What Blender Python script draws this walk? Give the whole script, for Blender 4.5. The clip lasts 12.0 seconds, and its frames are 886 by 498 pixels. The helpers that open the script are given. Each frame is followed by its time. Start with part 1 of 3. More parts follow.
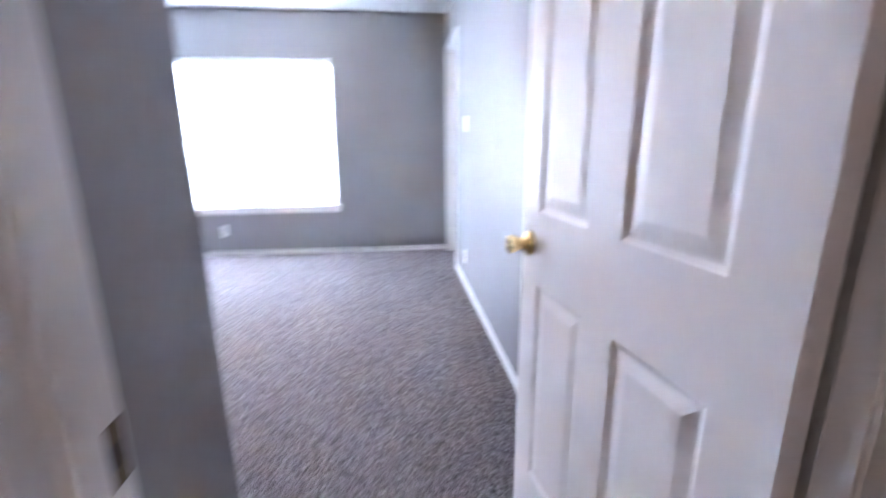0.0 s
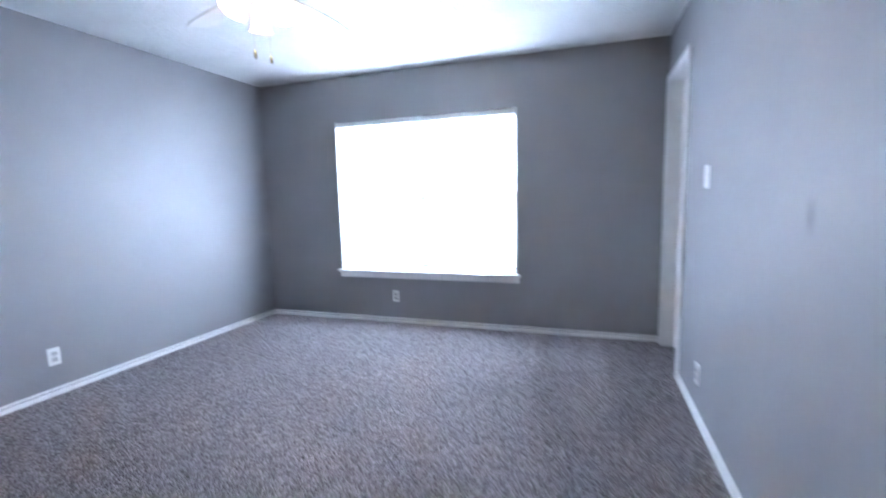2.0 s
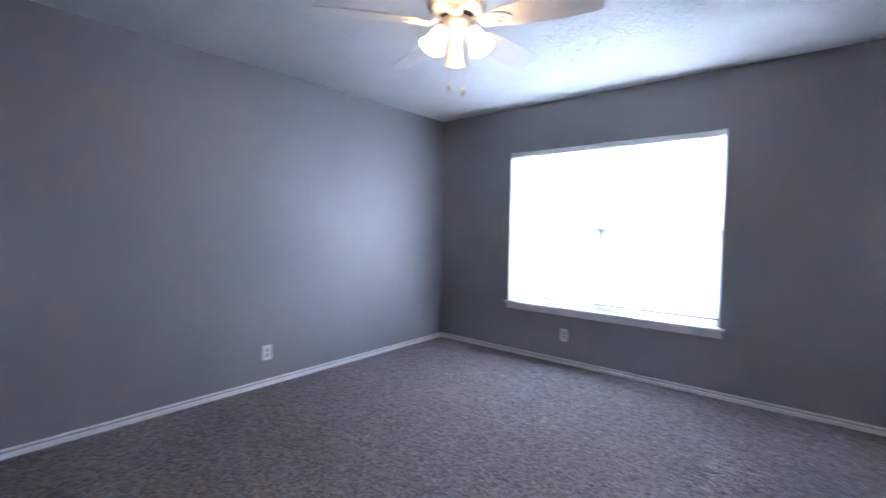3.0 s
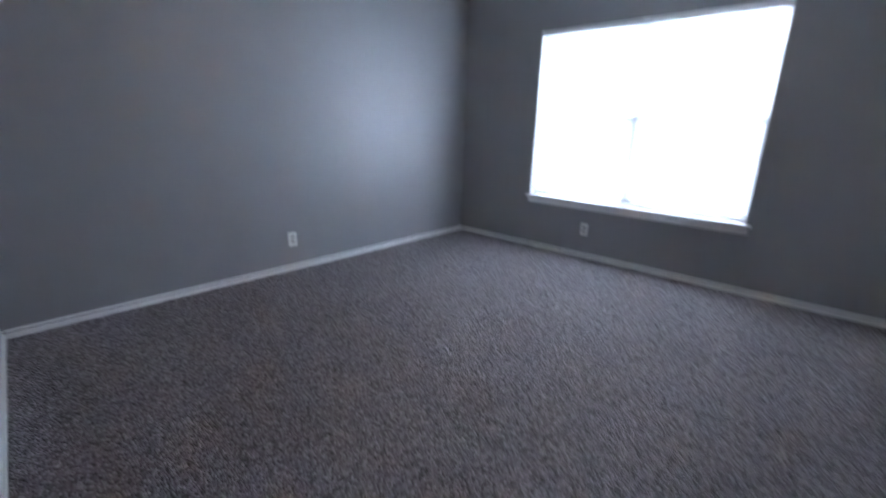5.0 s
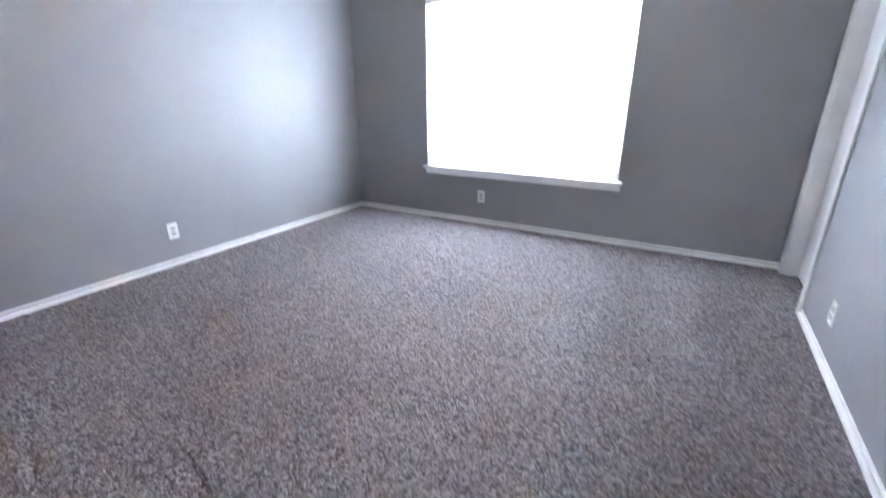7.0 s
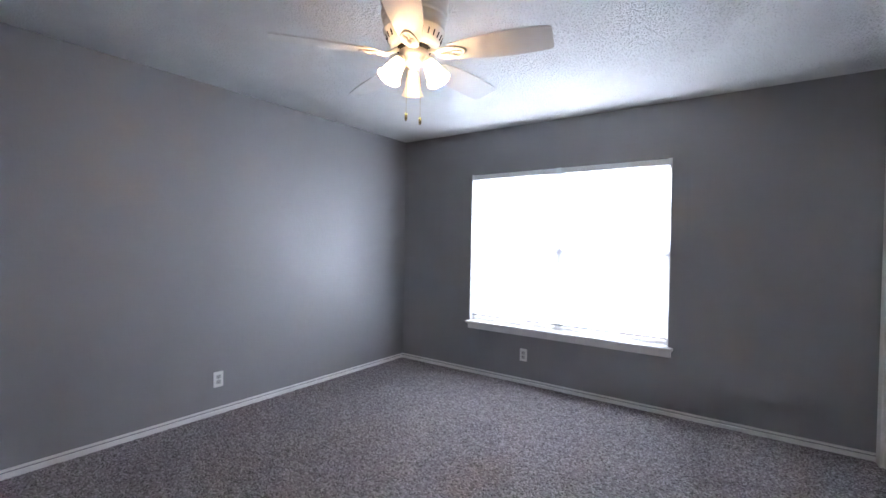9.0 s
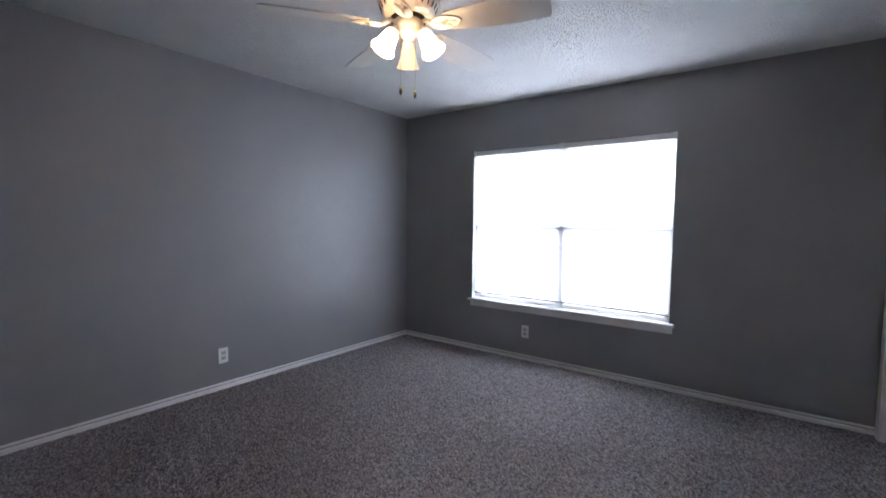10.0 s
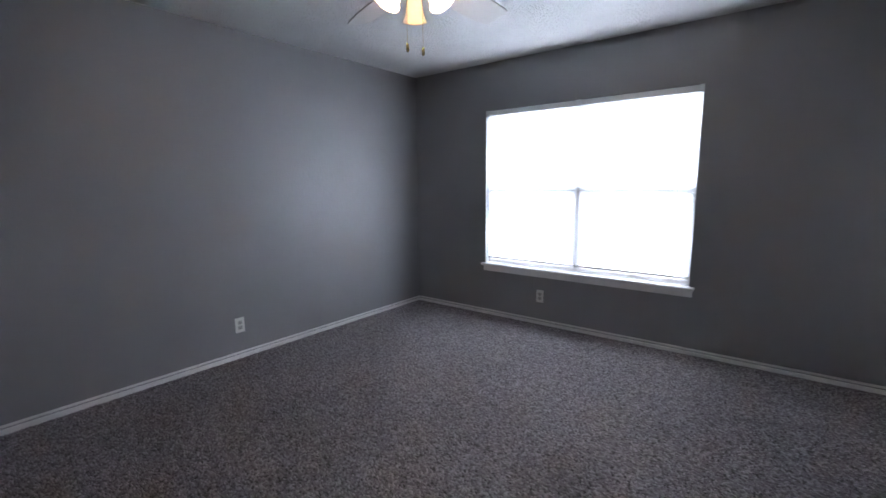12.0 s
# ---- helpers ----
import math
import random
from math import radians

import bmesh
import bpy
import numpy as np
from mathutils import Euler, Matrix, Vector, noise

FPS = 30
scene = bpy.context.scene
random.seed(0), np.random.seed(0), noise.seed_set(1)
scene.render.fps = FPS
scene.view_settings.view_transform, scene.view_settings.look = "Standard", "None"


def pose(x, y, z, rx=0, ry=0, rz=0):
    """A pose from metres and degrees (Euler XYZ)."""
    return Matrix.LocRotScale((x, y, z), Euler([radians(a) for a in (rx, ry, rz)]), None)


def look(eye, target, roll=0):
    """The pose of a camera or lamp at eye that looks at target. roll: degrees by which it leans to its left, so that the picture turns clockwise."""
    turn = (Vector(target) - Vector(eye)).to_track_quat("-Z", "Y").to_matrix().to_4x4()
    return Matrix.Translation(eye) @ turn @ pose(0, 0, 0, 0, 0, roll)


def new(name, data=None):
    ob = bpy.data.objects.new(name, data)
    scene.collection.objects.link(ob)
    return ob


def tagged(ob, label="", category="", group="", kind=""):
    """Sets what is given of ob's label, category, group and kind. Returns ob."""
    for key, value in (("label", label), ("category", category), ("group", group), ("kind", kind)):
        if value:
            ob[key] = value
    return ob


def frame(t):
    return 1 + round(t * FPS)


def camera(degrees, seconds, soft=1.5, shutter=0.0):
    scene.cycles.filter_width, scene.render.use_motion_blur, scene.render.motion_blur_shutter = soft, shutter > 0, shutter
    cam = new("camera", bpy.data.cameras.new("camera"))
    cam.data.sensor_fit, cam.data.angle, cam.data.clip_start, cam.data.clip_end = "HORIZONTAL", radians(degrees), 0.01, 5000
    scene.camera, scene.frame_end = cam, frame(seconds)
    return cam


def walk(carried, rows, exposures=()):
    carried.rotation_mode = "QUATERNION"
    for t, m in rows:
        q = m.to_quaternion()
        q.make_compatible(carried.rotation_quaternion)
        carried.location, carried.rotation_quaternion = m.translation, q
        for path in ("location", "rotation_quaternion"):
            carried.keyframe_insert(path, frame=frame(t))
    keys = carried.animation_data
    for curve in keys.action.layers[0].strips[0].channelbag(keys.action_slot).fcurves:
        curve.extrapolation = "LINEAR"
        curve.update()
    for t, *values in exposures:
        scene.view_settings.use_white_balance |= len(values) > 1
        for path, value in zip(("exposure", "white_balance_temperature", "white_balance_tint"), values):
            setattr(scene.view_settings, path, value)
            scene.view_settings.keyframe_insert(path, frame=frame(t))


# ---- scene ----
cam = camera(91.6, 12.0, soft=1.5, shutter=0.8)
PATH = [
    (0, (-0.561, 0.256, 1.174), (-0.353, 2.187, 0.696), -0.4),
    (0.2, (-0.558, 0.31, 1.187), (-0.201, 2.227, 0.742), -2.6),
    (0.5, (-0.559, 0.405, 1.178), (-0.282, 2.336, 0.738), -2.7),
    (0.8, (-0.556, 0.543, 1.184), (-0.497, 2.499, 0.772), -4.5),
    (1, (-0.527, 0.659, 1.195), (-0.674, 2.62, 0.828), -1.6),
    (1.2, (-0.502, 0.769, 1.206), (-0.827, 2.715, 0.876), -0.3),
    (1.5, (-0.542, 0.88, 1.224), (-1.004, 2.794, 0.875), -1.2),
    (2, (-0.591, 1.134, 1.245), (-1.222, 3.017, 1.007), -1.4),
    (2.5, (-0.681, 1.227, 1.279), (-1.646, 2.974, 1.151), -0.2),
    (3, (-0.737, 1.234, 1.262), (-2.014, 2.77, 1.16), 0.7),
    (3.2, (-0.757, 1.22, 1.255), (-2.092, 2.706, 1.158), 1.0),
    (4.8, (-0.702, 1.263, 1.163), (-2.069, 2.651, 0.711), 1.9),
    (5, (-0.737, 1.253, 1.206), (-2.03, 2.669, 0.638), 1.2),
    (5.5, (-0.722, 1.262, 1.201), (-1.84, 2.746, 0.46), 0.8),
    (6, (-0.692, 1.273, 1.186), (-1.645, 2.831, 0.371), 0.1),
    (6.5, (-0.7, 1.264, 1.198), (-1.554, 2.889, 0.402), 0.1),
    (7, (-0.698, 1.275, 1.217), (-1.628, 2.908, 0.534), -0.1),
    (7.5, (-0.679, 1.293, 1.316), (-1.749, 2.937, 0.924), -0.3),
    (7.7, (-0.685, 1.278, 1.306), (-1.796, 2.924, 1.066), 0.3),
    (9.3, (-0.699, 1.252, 1.321), (-1.863, 2.878, 1.296), 0.7),
    (9.5, (-0.661, 1.281, 1.302), (-1.839, 2.896, 1.274), 0.6),
    (10, (-0.666, 1.287, 1.305), (-1.84, 2.901, 1.177), 0.7),
    (10.5, (-0.665, 1.286, 1.304), (-1.832, 2.9, 1.126), 0.7),
    (11, (-0.67, 1.292, 1.307), (-1.842, 2.897, 1.084), 0.7),
    (11.5, (-0.682, 1.304, 1.312), (-1.858, 2.897, 1.027), 0.4),
    (12, (-0.718, 1.346, 1.332), (-1.925, 2.912, 1.028), -0.6),
]
EXPOSURES = [(0.0, 2.00, 5590, 23.3), (0.5, 1.78, 5250, 17.3), (1.0, 1.42, 5350, 18.3), (1.5, 1.14, 5390, 18.3), (2.0, 0.95, 5370, 17.3), (2.5, 0.53, 5430, 18.3), (3.0, 0.14, 5510, 20.3), (5.0, -0.14, 5630, 16.3),
             (6.0, 0.66, 5680, 16.3), (6.5, 1.06, 5830, 17.3), (7.5, 1.37, 5970, 18.3), (9.5, -0.36, 6150, 20.3), (10.5, -0.66, 6150, 19.3), (12.0, -0.64, 6150, 19.3)]
walk(cam, [(t, look(eye, target, roll)) for t, eye, target, roll in PATH], EXPOSURES)

# ---- world and lights ----
world = bpy.data.worlds.new("sky")
scene.world = world
world.use_nodes = True
wn = world.node_tree.nodes
sky = wn.new("ShaderNodeTexSky")
sky.sky_type, sky.sun_disc, sky.sun_elevation, sky.sun_rotation = "NISHITA", False, radians(40), radians(30)
wn["Background"].inputs["Strength"].default_value = 0.1
world.node_tree.links.new(sky.outputs[0], wn["Background"].inputs["Color"])

# daylight standing in the window opening, just outside the glass
day = bpy.data.lights.new("window_daylight", "AREA")
day.shape, day.size, day.size_y, day.energy, day.color = "RECTANGLE", 2.1, 1.75, 720, (0.84, 0.935, 1.0)
new("window_daylight", day).matrix_world = pose(-2.09, 5.30, 1.27, -90, 0, 0)

SHADE_GLOW = 30.0
HALL_GLOW = 7.0

# ---- helpers for meshes ----
def finish(bm, name, material, smooth=False):
    bmesh.ops.recalc_face_normals(bm, faces=bm.faces)
    me = bpy.data.meshes.new(name)
    bm.to_mesh(me)
    bm.free()
    me.materials.append(material)
    if smooth:
        for p in me.polygons:
            p.use_smooth = True
    return me


def box(bm, x0, y0, z0, x1, y1, z1, bevel=0.0, seg=2):
    made = bmesh.ops.create_cube(bm, size=1.0, matrix=Matrix.Translation(((x0 + x1) / 2, (y0 + y1) / 2, (z0 + z1) / 2))
                                 @ Matrix.Diagonal((abs(x1 - x0), abs(y1 - y0), abs(z1 - z0), 1)))
    if bevel:
        edges = {e for v in made["verts"] for e in v.link_edges}
        bmesh.ops.bevel(bm, geom=list(edges), offset=bevel, segments=seg, affect="EDGES", profile=0.5)
    return bm


def lathe(bm, profile, seg=32, m=None, close=False):
    """Turns a profile of (radius, height) round the z axis."""
    rings = []
    for r, z in profile:
        if r < 1e-5:
            rings.append([bm.verts.new((0, 0, z))])
        else:
            rings.append([bm.verts.new((r * math.cos(2 * math.pi * i / seg), r * math.sin(2 * math.pi * i / seg), z)) for i in range(seg)])
    for a, b in zip(rings, rings[1:]):
        for i in range(seg):
            j = (i + 1) % seg
            quad = [a[i % len(a)], a[j % len(a)], b[j % len(b)], b[i % len(b)]]
            quad = list(dict.fromkeys(quad))
            if len(quad) > 2:
                bm.faces.new(quad)
    if m is not None:
        bmesh.ops.transform(bm, matrix=m, verts=[v for ring in rings for v in ring])
    return bm


def tube(bm, points, radius, seg=8):
    """A round bar through the points."""
    pts = [Vector(p) for p in points]
    rings = []
    for i, p in enumerate(pts):
        way = (pts[min(i + 1, len(pts) - 1)] - pts[max(i - 1, 0)]).normalized()
        side = way.orthogonal().normalized()
        up = way.cross(side)
        rings.append([bm.verts.new(p + radius * (math.cos(2 * math.pi * k / seg) * side + math.sin(2 * math.pi * k / seg) * up)) for k in range(seg)])
    for a, b in zip(rings, rings[1:]):
        best = min(range(seg), key=lambda o: (a[0].co - b[o].co).length)
        for k in range(seg):
            bm.faces.new((a[k], a[(k + 1) % seg], b[(k + 1 + best) % seg], b[(k + best) % seg]))
    bm.faces.new(rings[0])
    bm.faces.new(rings[-1])
    return bm


def extrude_profile(bm, profile, p0, p1, side):
    """A moulding: a profile of (out, up) swept from p0 to p1; side points out of the wall."""
    p0, p1, side = Vector(p0), Vector(p1), Vector(side)
    a = [bm.verts.new(p0 + side * o + Vector((0, 0, u))) for o, u in profile]
    b = [bm.verts.new(p1 + side * o + Vector((0, 0, u))) for o, u in profile]
    for i in range(len(profile)):
        j = (i + 1) % len(profile)
        bm.faces.new((a[i], a[j], b[j], b[i]))
    bm.faces.new(a)
    bm.faces.new(b)
    return bm


def part(name, bm, material, parent, label="", smooth=False):
    ob = new(name, finish(bm, name, material, smooth))
    ob.parent = parent
    return tagged(ob, label) if label else ob


def piece(name, bm, material, label="", category="", group="", kind="", smooth=False):
    return tagged(new(name, finish(bm, name, material, smooth)), label, category, group, kind)


# ---- materials ----
def material(name, colour, rough=0.5, metal=0.0, spec=0.5):
    m = bpy.data.materials.new(name)
    m.use_nodes = True
    b = m.node_tree.nodes["Principled BSDF"]
    b.inputs["Base Color"].default_value = (*colour, 1)
    b.inputs["Roughness"].default_value = rough
    b.inputs["Metallic"].default_value = metal
    b.inputs["Specular IOR Level"].default_value = spec
    return m


def node(m, kind, **values):
    n = m.node_tree.nodes.new(kind)
    for key, value in values.items():
        n.inputs[key].default_value = value
    return n


def wire(m, a, out, b, into):
    m.node_tree.links.new(a.outputs[out], b.inputs[into])


def coords(m, scale=(1, 1, 1)):
    geo = node(m, "ShaderNodeNewGeometry")
    mp = node(m, "ShaderNodeMapping", Scale=scale)
    wire(m, geo, "Position", mp, "Vector")
    return mp


def mottled(m, low, high, scale, detail=4.0, into="Base Color"):
    """Colour that drifts between two tones."""
    c = coords(m)
    n = node(m, "ShaderNodeTexNoise", Scale=scale, Detail=detail)
    wire(m, c, 0, n, "Vector")
    r = m.node_tree.nodes.new("ShaderNodeValToRGB")
    r.color_ramp.elements[0].position, r.color_ramp.elements[1].position = 0.3, 0.7
    r.color_ramp.elements[0].color, r.color_ramp.elements[1].color = (*low, 1), (*high, 1)
    wire(m, n, "Fac", r, "Fac")
    wire(m, r, "Color", m.node_tree.nodes["Principled BSDF"], into)
    return m


def relief(m, layers):
    """Bump from noise layers of (scale, strength, distance)."""
    last = None
    c = coords(m)
    for scale, strength, distance in layers:
        n = node(m, "ShaderNodeTexNoise", Scale=scale, Detail=3.0)
        wire(m, c, 0, n, "Vector")
        b = node(m, "ShaderNodeBump", Strength=strength, Distance=distance)
        wire(m, n, "Fac", b, "Height")
        if last:
            wire(m, last, "Normal", b, "Normal")
        last = b
    wire(m, last, "Normal", m.node_tree.nodes["Principled BSDF"], "Normal")
    return m


WALL_PAINT = relief(mottled(material("grey_wall_paint", (0.245, 0.2475, 0.257), 0.47, spec=0.68), (0.233, 0.2355, 0.245), (0.255, 0.2575, 0.267), 1.7),
                    [(48, 0.30, 0.005), (17, 0.25, 0.005)])
# the same paint with a soft upright scuff where something leaned on it
SCUFFED_PAINT = WALL_PAINT.copy()
SCUFFED_PAINT.name = "grey_wall_paint_scuffed"
sc = coords(SCUFFED_PAINT, (1, 1 / 0.024, 1 / 0.070))
sc.inputs["Location"].default_value = (0, -2.595 / 0.024, -1.165 / 0.070)
sd = node(SCUFFED_PAINT, "ShaderNodeVectorMath")
sd.operation = "LENGTH"
wire(SCUFFED_PAINT, sc, 0, sd, 0)
sr = SCUFFED_PAINT.node_tree.nodes.new("ShaderNodeMapRange")
sr.inputs["From Min"].default_value, sr.inputs["From Max"].default_value = 0.25, 1.0
sr.inputs["To Min"].default_value, sr.inputs["To Max"].default_value = 0.55, 0.0
wire(SCUFFED_PAINT, sd, "Value", sr, "Value")
sm = SCUFFED_PAINT.node_tree.nodes.new("ShaderNodeMix")
sm.data_type = "RGBA"
sb = SCUFFED_PAINT.node_tree.nodes["Principled BSDF"]
old = sb.inputs["Base Color"].links[0].from_socket
SCUFFED_PAINT.node_tree.links.new(old, sm.inputs["A"])
sm.inputs["B"].default_value = (0.10, 0.10, 0.11, 1)
wire(SCUFFED_PAINT, sr, 0, sm, "Factor")
wire(SCUFFED_PAINT, sm, "Result", sb, "Base Color")
# heavier trowel texture on this wall, and the scuff is dull
for n in SCUFFED_PAINT.node_tree.nodes:
    if n.bl_idname == "ShaderNodeBump":
        n.inputs["Strength"].default_value = 0.4
sb.inputs["Specular IOR Level"].default_value = 0.25
rr = SCUFFED_PAINT.node_tree.nodes.new("ShaderNodeMapRange")
rr.inputs["To Min"].default_value, rr.inputs["To Max"].default_value = 0.53, 0.8
wire(SCUFFED_PAINT, sr, 0, rr, "Value")
wire(SCUFFED_PAINT, rr, 0, sb, "Roughness")
WHITE_TRIM = relief(mottled(material("white_trim_paint", (0.78, 0.78, 0.77), 0.32), (0.74, 0.74, 0.73), (0.80, 0.80, 0.79), 6.0), [(40, 0.15, 0.002)])
DOOR_PAINT = relief(mottled(material("white_door_paint", (0.78, 0.76, 0.75), 0.48, spec=0.4), (0.74, 0.72, 0.71), (0.80, 0.78, 0.77), 4.0), [(90, 0.12, 0.001)])
HALL_PAINT = relief(material("hall_wall_paint", (0.55, 0.50, 0.45), 0.5), [(55, 0.25, 0.004)])
PLATE = material("white_plastic_plate", (0.78, 0.78, 0.76), 0.35)
SLOT = material("dark_slot", (0.02, 0.02, 0.02), 0.6)
RECEPTACLE = material("pale_grey_plastic", (0.50, 0.50, 0.49), 0.4)
BRASS = mottled(material("polished_brass", (0.78, 0.58, 0.25), 0.12, 1.0), (0.70, 0.50, 0.20), (0.85, 0.66, 0.32), 30)
DULL_BRASS = material("aged_brass", (0.16, 0.13, 0.09), 0.4, 1.0)
FAN_WHITE = mottled(material("white_fan_enamel", (0.76, 0.74, 0.70), 0.3), (0.72, 0.70, 0.66), (0.78, 0.76, 0.72), 9)
BLADE_WHITE = mottled(material("white_blade_laminate", (0.76, 0.75, 0.72), 0.4), (0.72, 0.71, 0.68), (0.78, 0.77, 0.74), 5)
VINYL = material("white_window_vinyl", (0.80, 0.80, 0.80), 0.35)
RUBBER = material("dark_rubber", (0.02, 0.02, 0.02), 0.7)

CEILING = mottled(material("popcorn_ceiling", (0.78, 0.78, 0.77), 0.9, spec=0.2), (0.74, 0.74, 0.73), (0.80, 0.80, 0.79), 3)
cc = coords(CEILING)
vor = node(CEILING, "ShaderNodeTexVoronoi", Scale=125.0, Randomness=1.0)
wire(CEILING, cc, 0, vor, "Vector")
inv = node(CEILING, "ShaderNodeMath")
inv.operation = "SUBTRACT"
inv.inputs[0].default_value = 1.0
wire(CEILING, vor, "Distance", inv, 1)
grit = node(CEILING, "ShaderNodeTexNoise", Scale=110.0, Detail=4.0)
wire(CEILING, cc, 0, grit, "Vector")
cb = node(CEILING, "ShaderNodeBump", Strength=0.6, Distance=0.006)
wire(CEILING, inv, 0, cb, "Height")
cb2 = node(CEILING, "ShaderNodeBump", Strength=0.6, Distance=0.006)
wire(CEILING, grit, "Fac", cb2, "Height")
wire(CEILING, cb, "Normal", cb2, "Normal")
wire(CEILING, cb2, "Normal", CEILING.node_tree.nodes["Principled BSDF"], "Normal")

CARPET = material("grey_twist_carpet", (0.2, 0.185, 0.2), 0.75, spec=0.12)
ci = node(CARPET, "ShaderNodeNewGeometry")
cr = CARPET.node_tree.nodes.new("ShaderNodeValToRGB")
cr.color_ramp.elements[0].color, cr.color_ramp.elements[1].color = (0.118, 0.109, 0.114, 1), (0.510, 0.476, 0.495, 1)
for pos, col in ((0.3, (0.250, 0.234, 0.244)), (0.7, (0.335, 0.313, 0.326))):
    cr.color_ramp.elements.new(pos).color = (*col, 1)
wire(CARPET, ci, "Random Per Island", cr, "Fac")
cn = node(CARPET, "ShaderNodeTexNoise", Scale=2.2, Detail=3.0)
cm = coords(CARPET)
wire(CARPET, cm, 0, cn, "Vector")
cmix = CARPET.node_tree.nodes.new("ShaderNodeMix")
cmix.data_type, cmix.blend_type = "RGBA", "MULTIPLY"
cmix.inputs["Factor"].default_value = 0.22
wire(CARPET, cr, "Color", cmix, "A")
wire(CARPET, cn, "Fac", cmix, "B")
wire(CARPET, cmix, "Result", CARPET.node_tree.nodes["Principled BSDF"], "Base Color")
BACKING = mottled(material("carpet_backing", (0.07, 0.06, 0.066), 1.0, spec=0.0), (0.05, 0.044, 0.048), (0.09, 0.08, 0.086), 60)


def translucent(name, colour, share, rough=0.4):
    m = material(name, colour, rough)
    b = m.node_tree.nodes["Principled BSDF"]
    t = node(m, "ShaderNodeBsdfTranslucent", Color=(*colour, 1))
    mix = node(m, "ShaderNodeMixShader", Fac=share)
    wire(m, b, 0, mix, 1)
    wire(m, t, 0, mix, 2)
    wire(m, mix, 0, m.node_tree.nodes["Material Output"], "Surface")
    return m


SLAT = translucent("white_blind_slat", (0.86, 0.87, 0.88), 0.62)
UNLIT_GLASS = translucent("frosted_glass_unlit", (0.76, 0.70, 0.63), 0.4, 0.3)
LIT_GLASS = translucent("frosted_glass_lit", (0.9, 0.85, 0.78), 0.4, 0.25)
lb = LIT_GLASS.node_tree.nodes["Principled BSDF"]
lb.inputs["Emission Color"].default_value, lb.inputs["Emission Strength"].default_value = (1.0, 0.66, 0.34, 1), SHADE_GLOW
HALL_GLASS = material("hall_diffuser", (0.9, 0.87, 0.82), 0.4)
hb = HALL_GLASS.node_tree.nodes["Principled BSDF"]
hb.inputs["Emission Color"].default_value, hb.inputs["Emission Strength"].default_value = (1.0, 0.77, 0.61, 1), HALL_GLOW
BULB = material("lit_bulb", (0.9, 0.85, 0.8), 0.4)
bb = BULB.node_tree.nodes["Principled BSDF"]
bb.inputs["Emission Color"].default_value, bb.inputs["Emission Strength"].default_value = (1.0, 0.68, 0.36, 1), SHADE_GLOW * 3
GLASS = bpy.data.materials.new("window_glass")
GLASS.use_nodes = True
gb = GLASS.node_tree.nodes["Principled BSDF"]
gb.inputs["Transmission Weight"].default_value, gb.inputs["Roughness"].default_value, gb.inputs["IOR"].default_value = 1.0, 0.0, 1.45

# ---- plan ----
XL, XR, YB, H = -3.88, 0.0, 5.0, 2.44        # left wall at the window, right wall, window wall, ceiling
XS = -3.955                                  # left wall at the back: it runs out of square
CX, CY = -0.892, 1.027                       # corner where the entry passage opens into the room
BY = 1.19                                    # back wall at the left wall
DY0, DY1 = 0.54, 0.66                      # entry door wall
JL, JR = -0.838, -0.093                       # entry door opening
WX0, WX1, WZ0, WZ1 = -2.995, -1.183, 0.533, 2.006
OY0, OY1, OZ = 4.252, 4.890, 2.07            # side opening in the right wall

# ---- walls, floor, ceiling ----
bm = bmesh.new()
box(bm, XL - 0.12, YB, 0, WX0, YB + 0.14, H)
box(bm, WX1, YB, 0, 0.9, YB + 0.14, H)
box(bm, WX0, YB, 0, WX1, YB + 0.14, WZ0 - 0.025)
box(bm, WX0, YB, WZ1, WX1, YB + 0.14, H)
piece("wall_north", bm, WALL_PAINT, "satin grey painted wall with the window opening", "wall", kind="structure")

bm = bmesh.new()
foot = [(XS, BY), (XL, YB), (XL - 0.12, YB), (XS - 0.12, 0.9), (XS, 0.9)]
low = [bm.verts.new((x, y, 0)) for x, y in foot]
top = [bm.verts.new((x, y, H)) for x, y in foot]
for i in range(len(foot)):
    j = (i + 1) % len(foot)
    bm.faces.new((low[i], low[j], top[j], top[i]))
bm.faces.new(top)
bm.faces.new(low)
piece("wall_west", bm, WALL_PAINT, "satin grey painted wall catching the window's sheen", "wall", kind="structure")

bm = bmesh.new()
box(bm, 0, DY1, 0, 0.143, OY0 - 0.02, H)
box(bm, 0, OY0 - 0.02, OZ + 0.02, 0.143, YB, H)
box(bm, 0, OY1 + 0.02, 0, 0.143, YB, OZ + 0.02)
piece("wall_east", bm, SCUFFED_PAINT, "satin grey painted wall with a side doorway", "wall", kind="structure")

# back wall, out of square by a hand's breadth, with the corner of the entry passage
bm = bmesh.new()
foot = [(CX, DY1), (CX, CY), (XS, BY), (XS, BY - 0.25), (CX - 0.13, CY - 0.2), (CX - 0.13, DY1)]
low = [bm.verts.new((x, y, 0)) for x, y in foot]
top = [bm.verts.new((x, y, H)) for x, y in foot]
for i in range(len(foot)):
    j = (i + 1) % len(foot)
    bm.faces.new((low[i], low[j], top[j], top[i]))
bm.faces.new(top)
bm.faces.new(low)
rim = [e for e in bm.edges if abs(e.verts[0].co.x - CX) < 1e-4 and abs(e.verts[1].co.x - CX) < 1e-4
       and abs(e.verts[0].co.y - CY) < 1e-4 and abs(e.verts[1].co.y - CY) < 1e-4]
bmesh.ops.bevel(bm, geom=rim, offset=0.012, segments=4, affect="EDGES")
piece("wall_south", bm, WALL_PAINT, "satin grey painted back wall with a rounded corner", "wall", kind="structure")

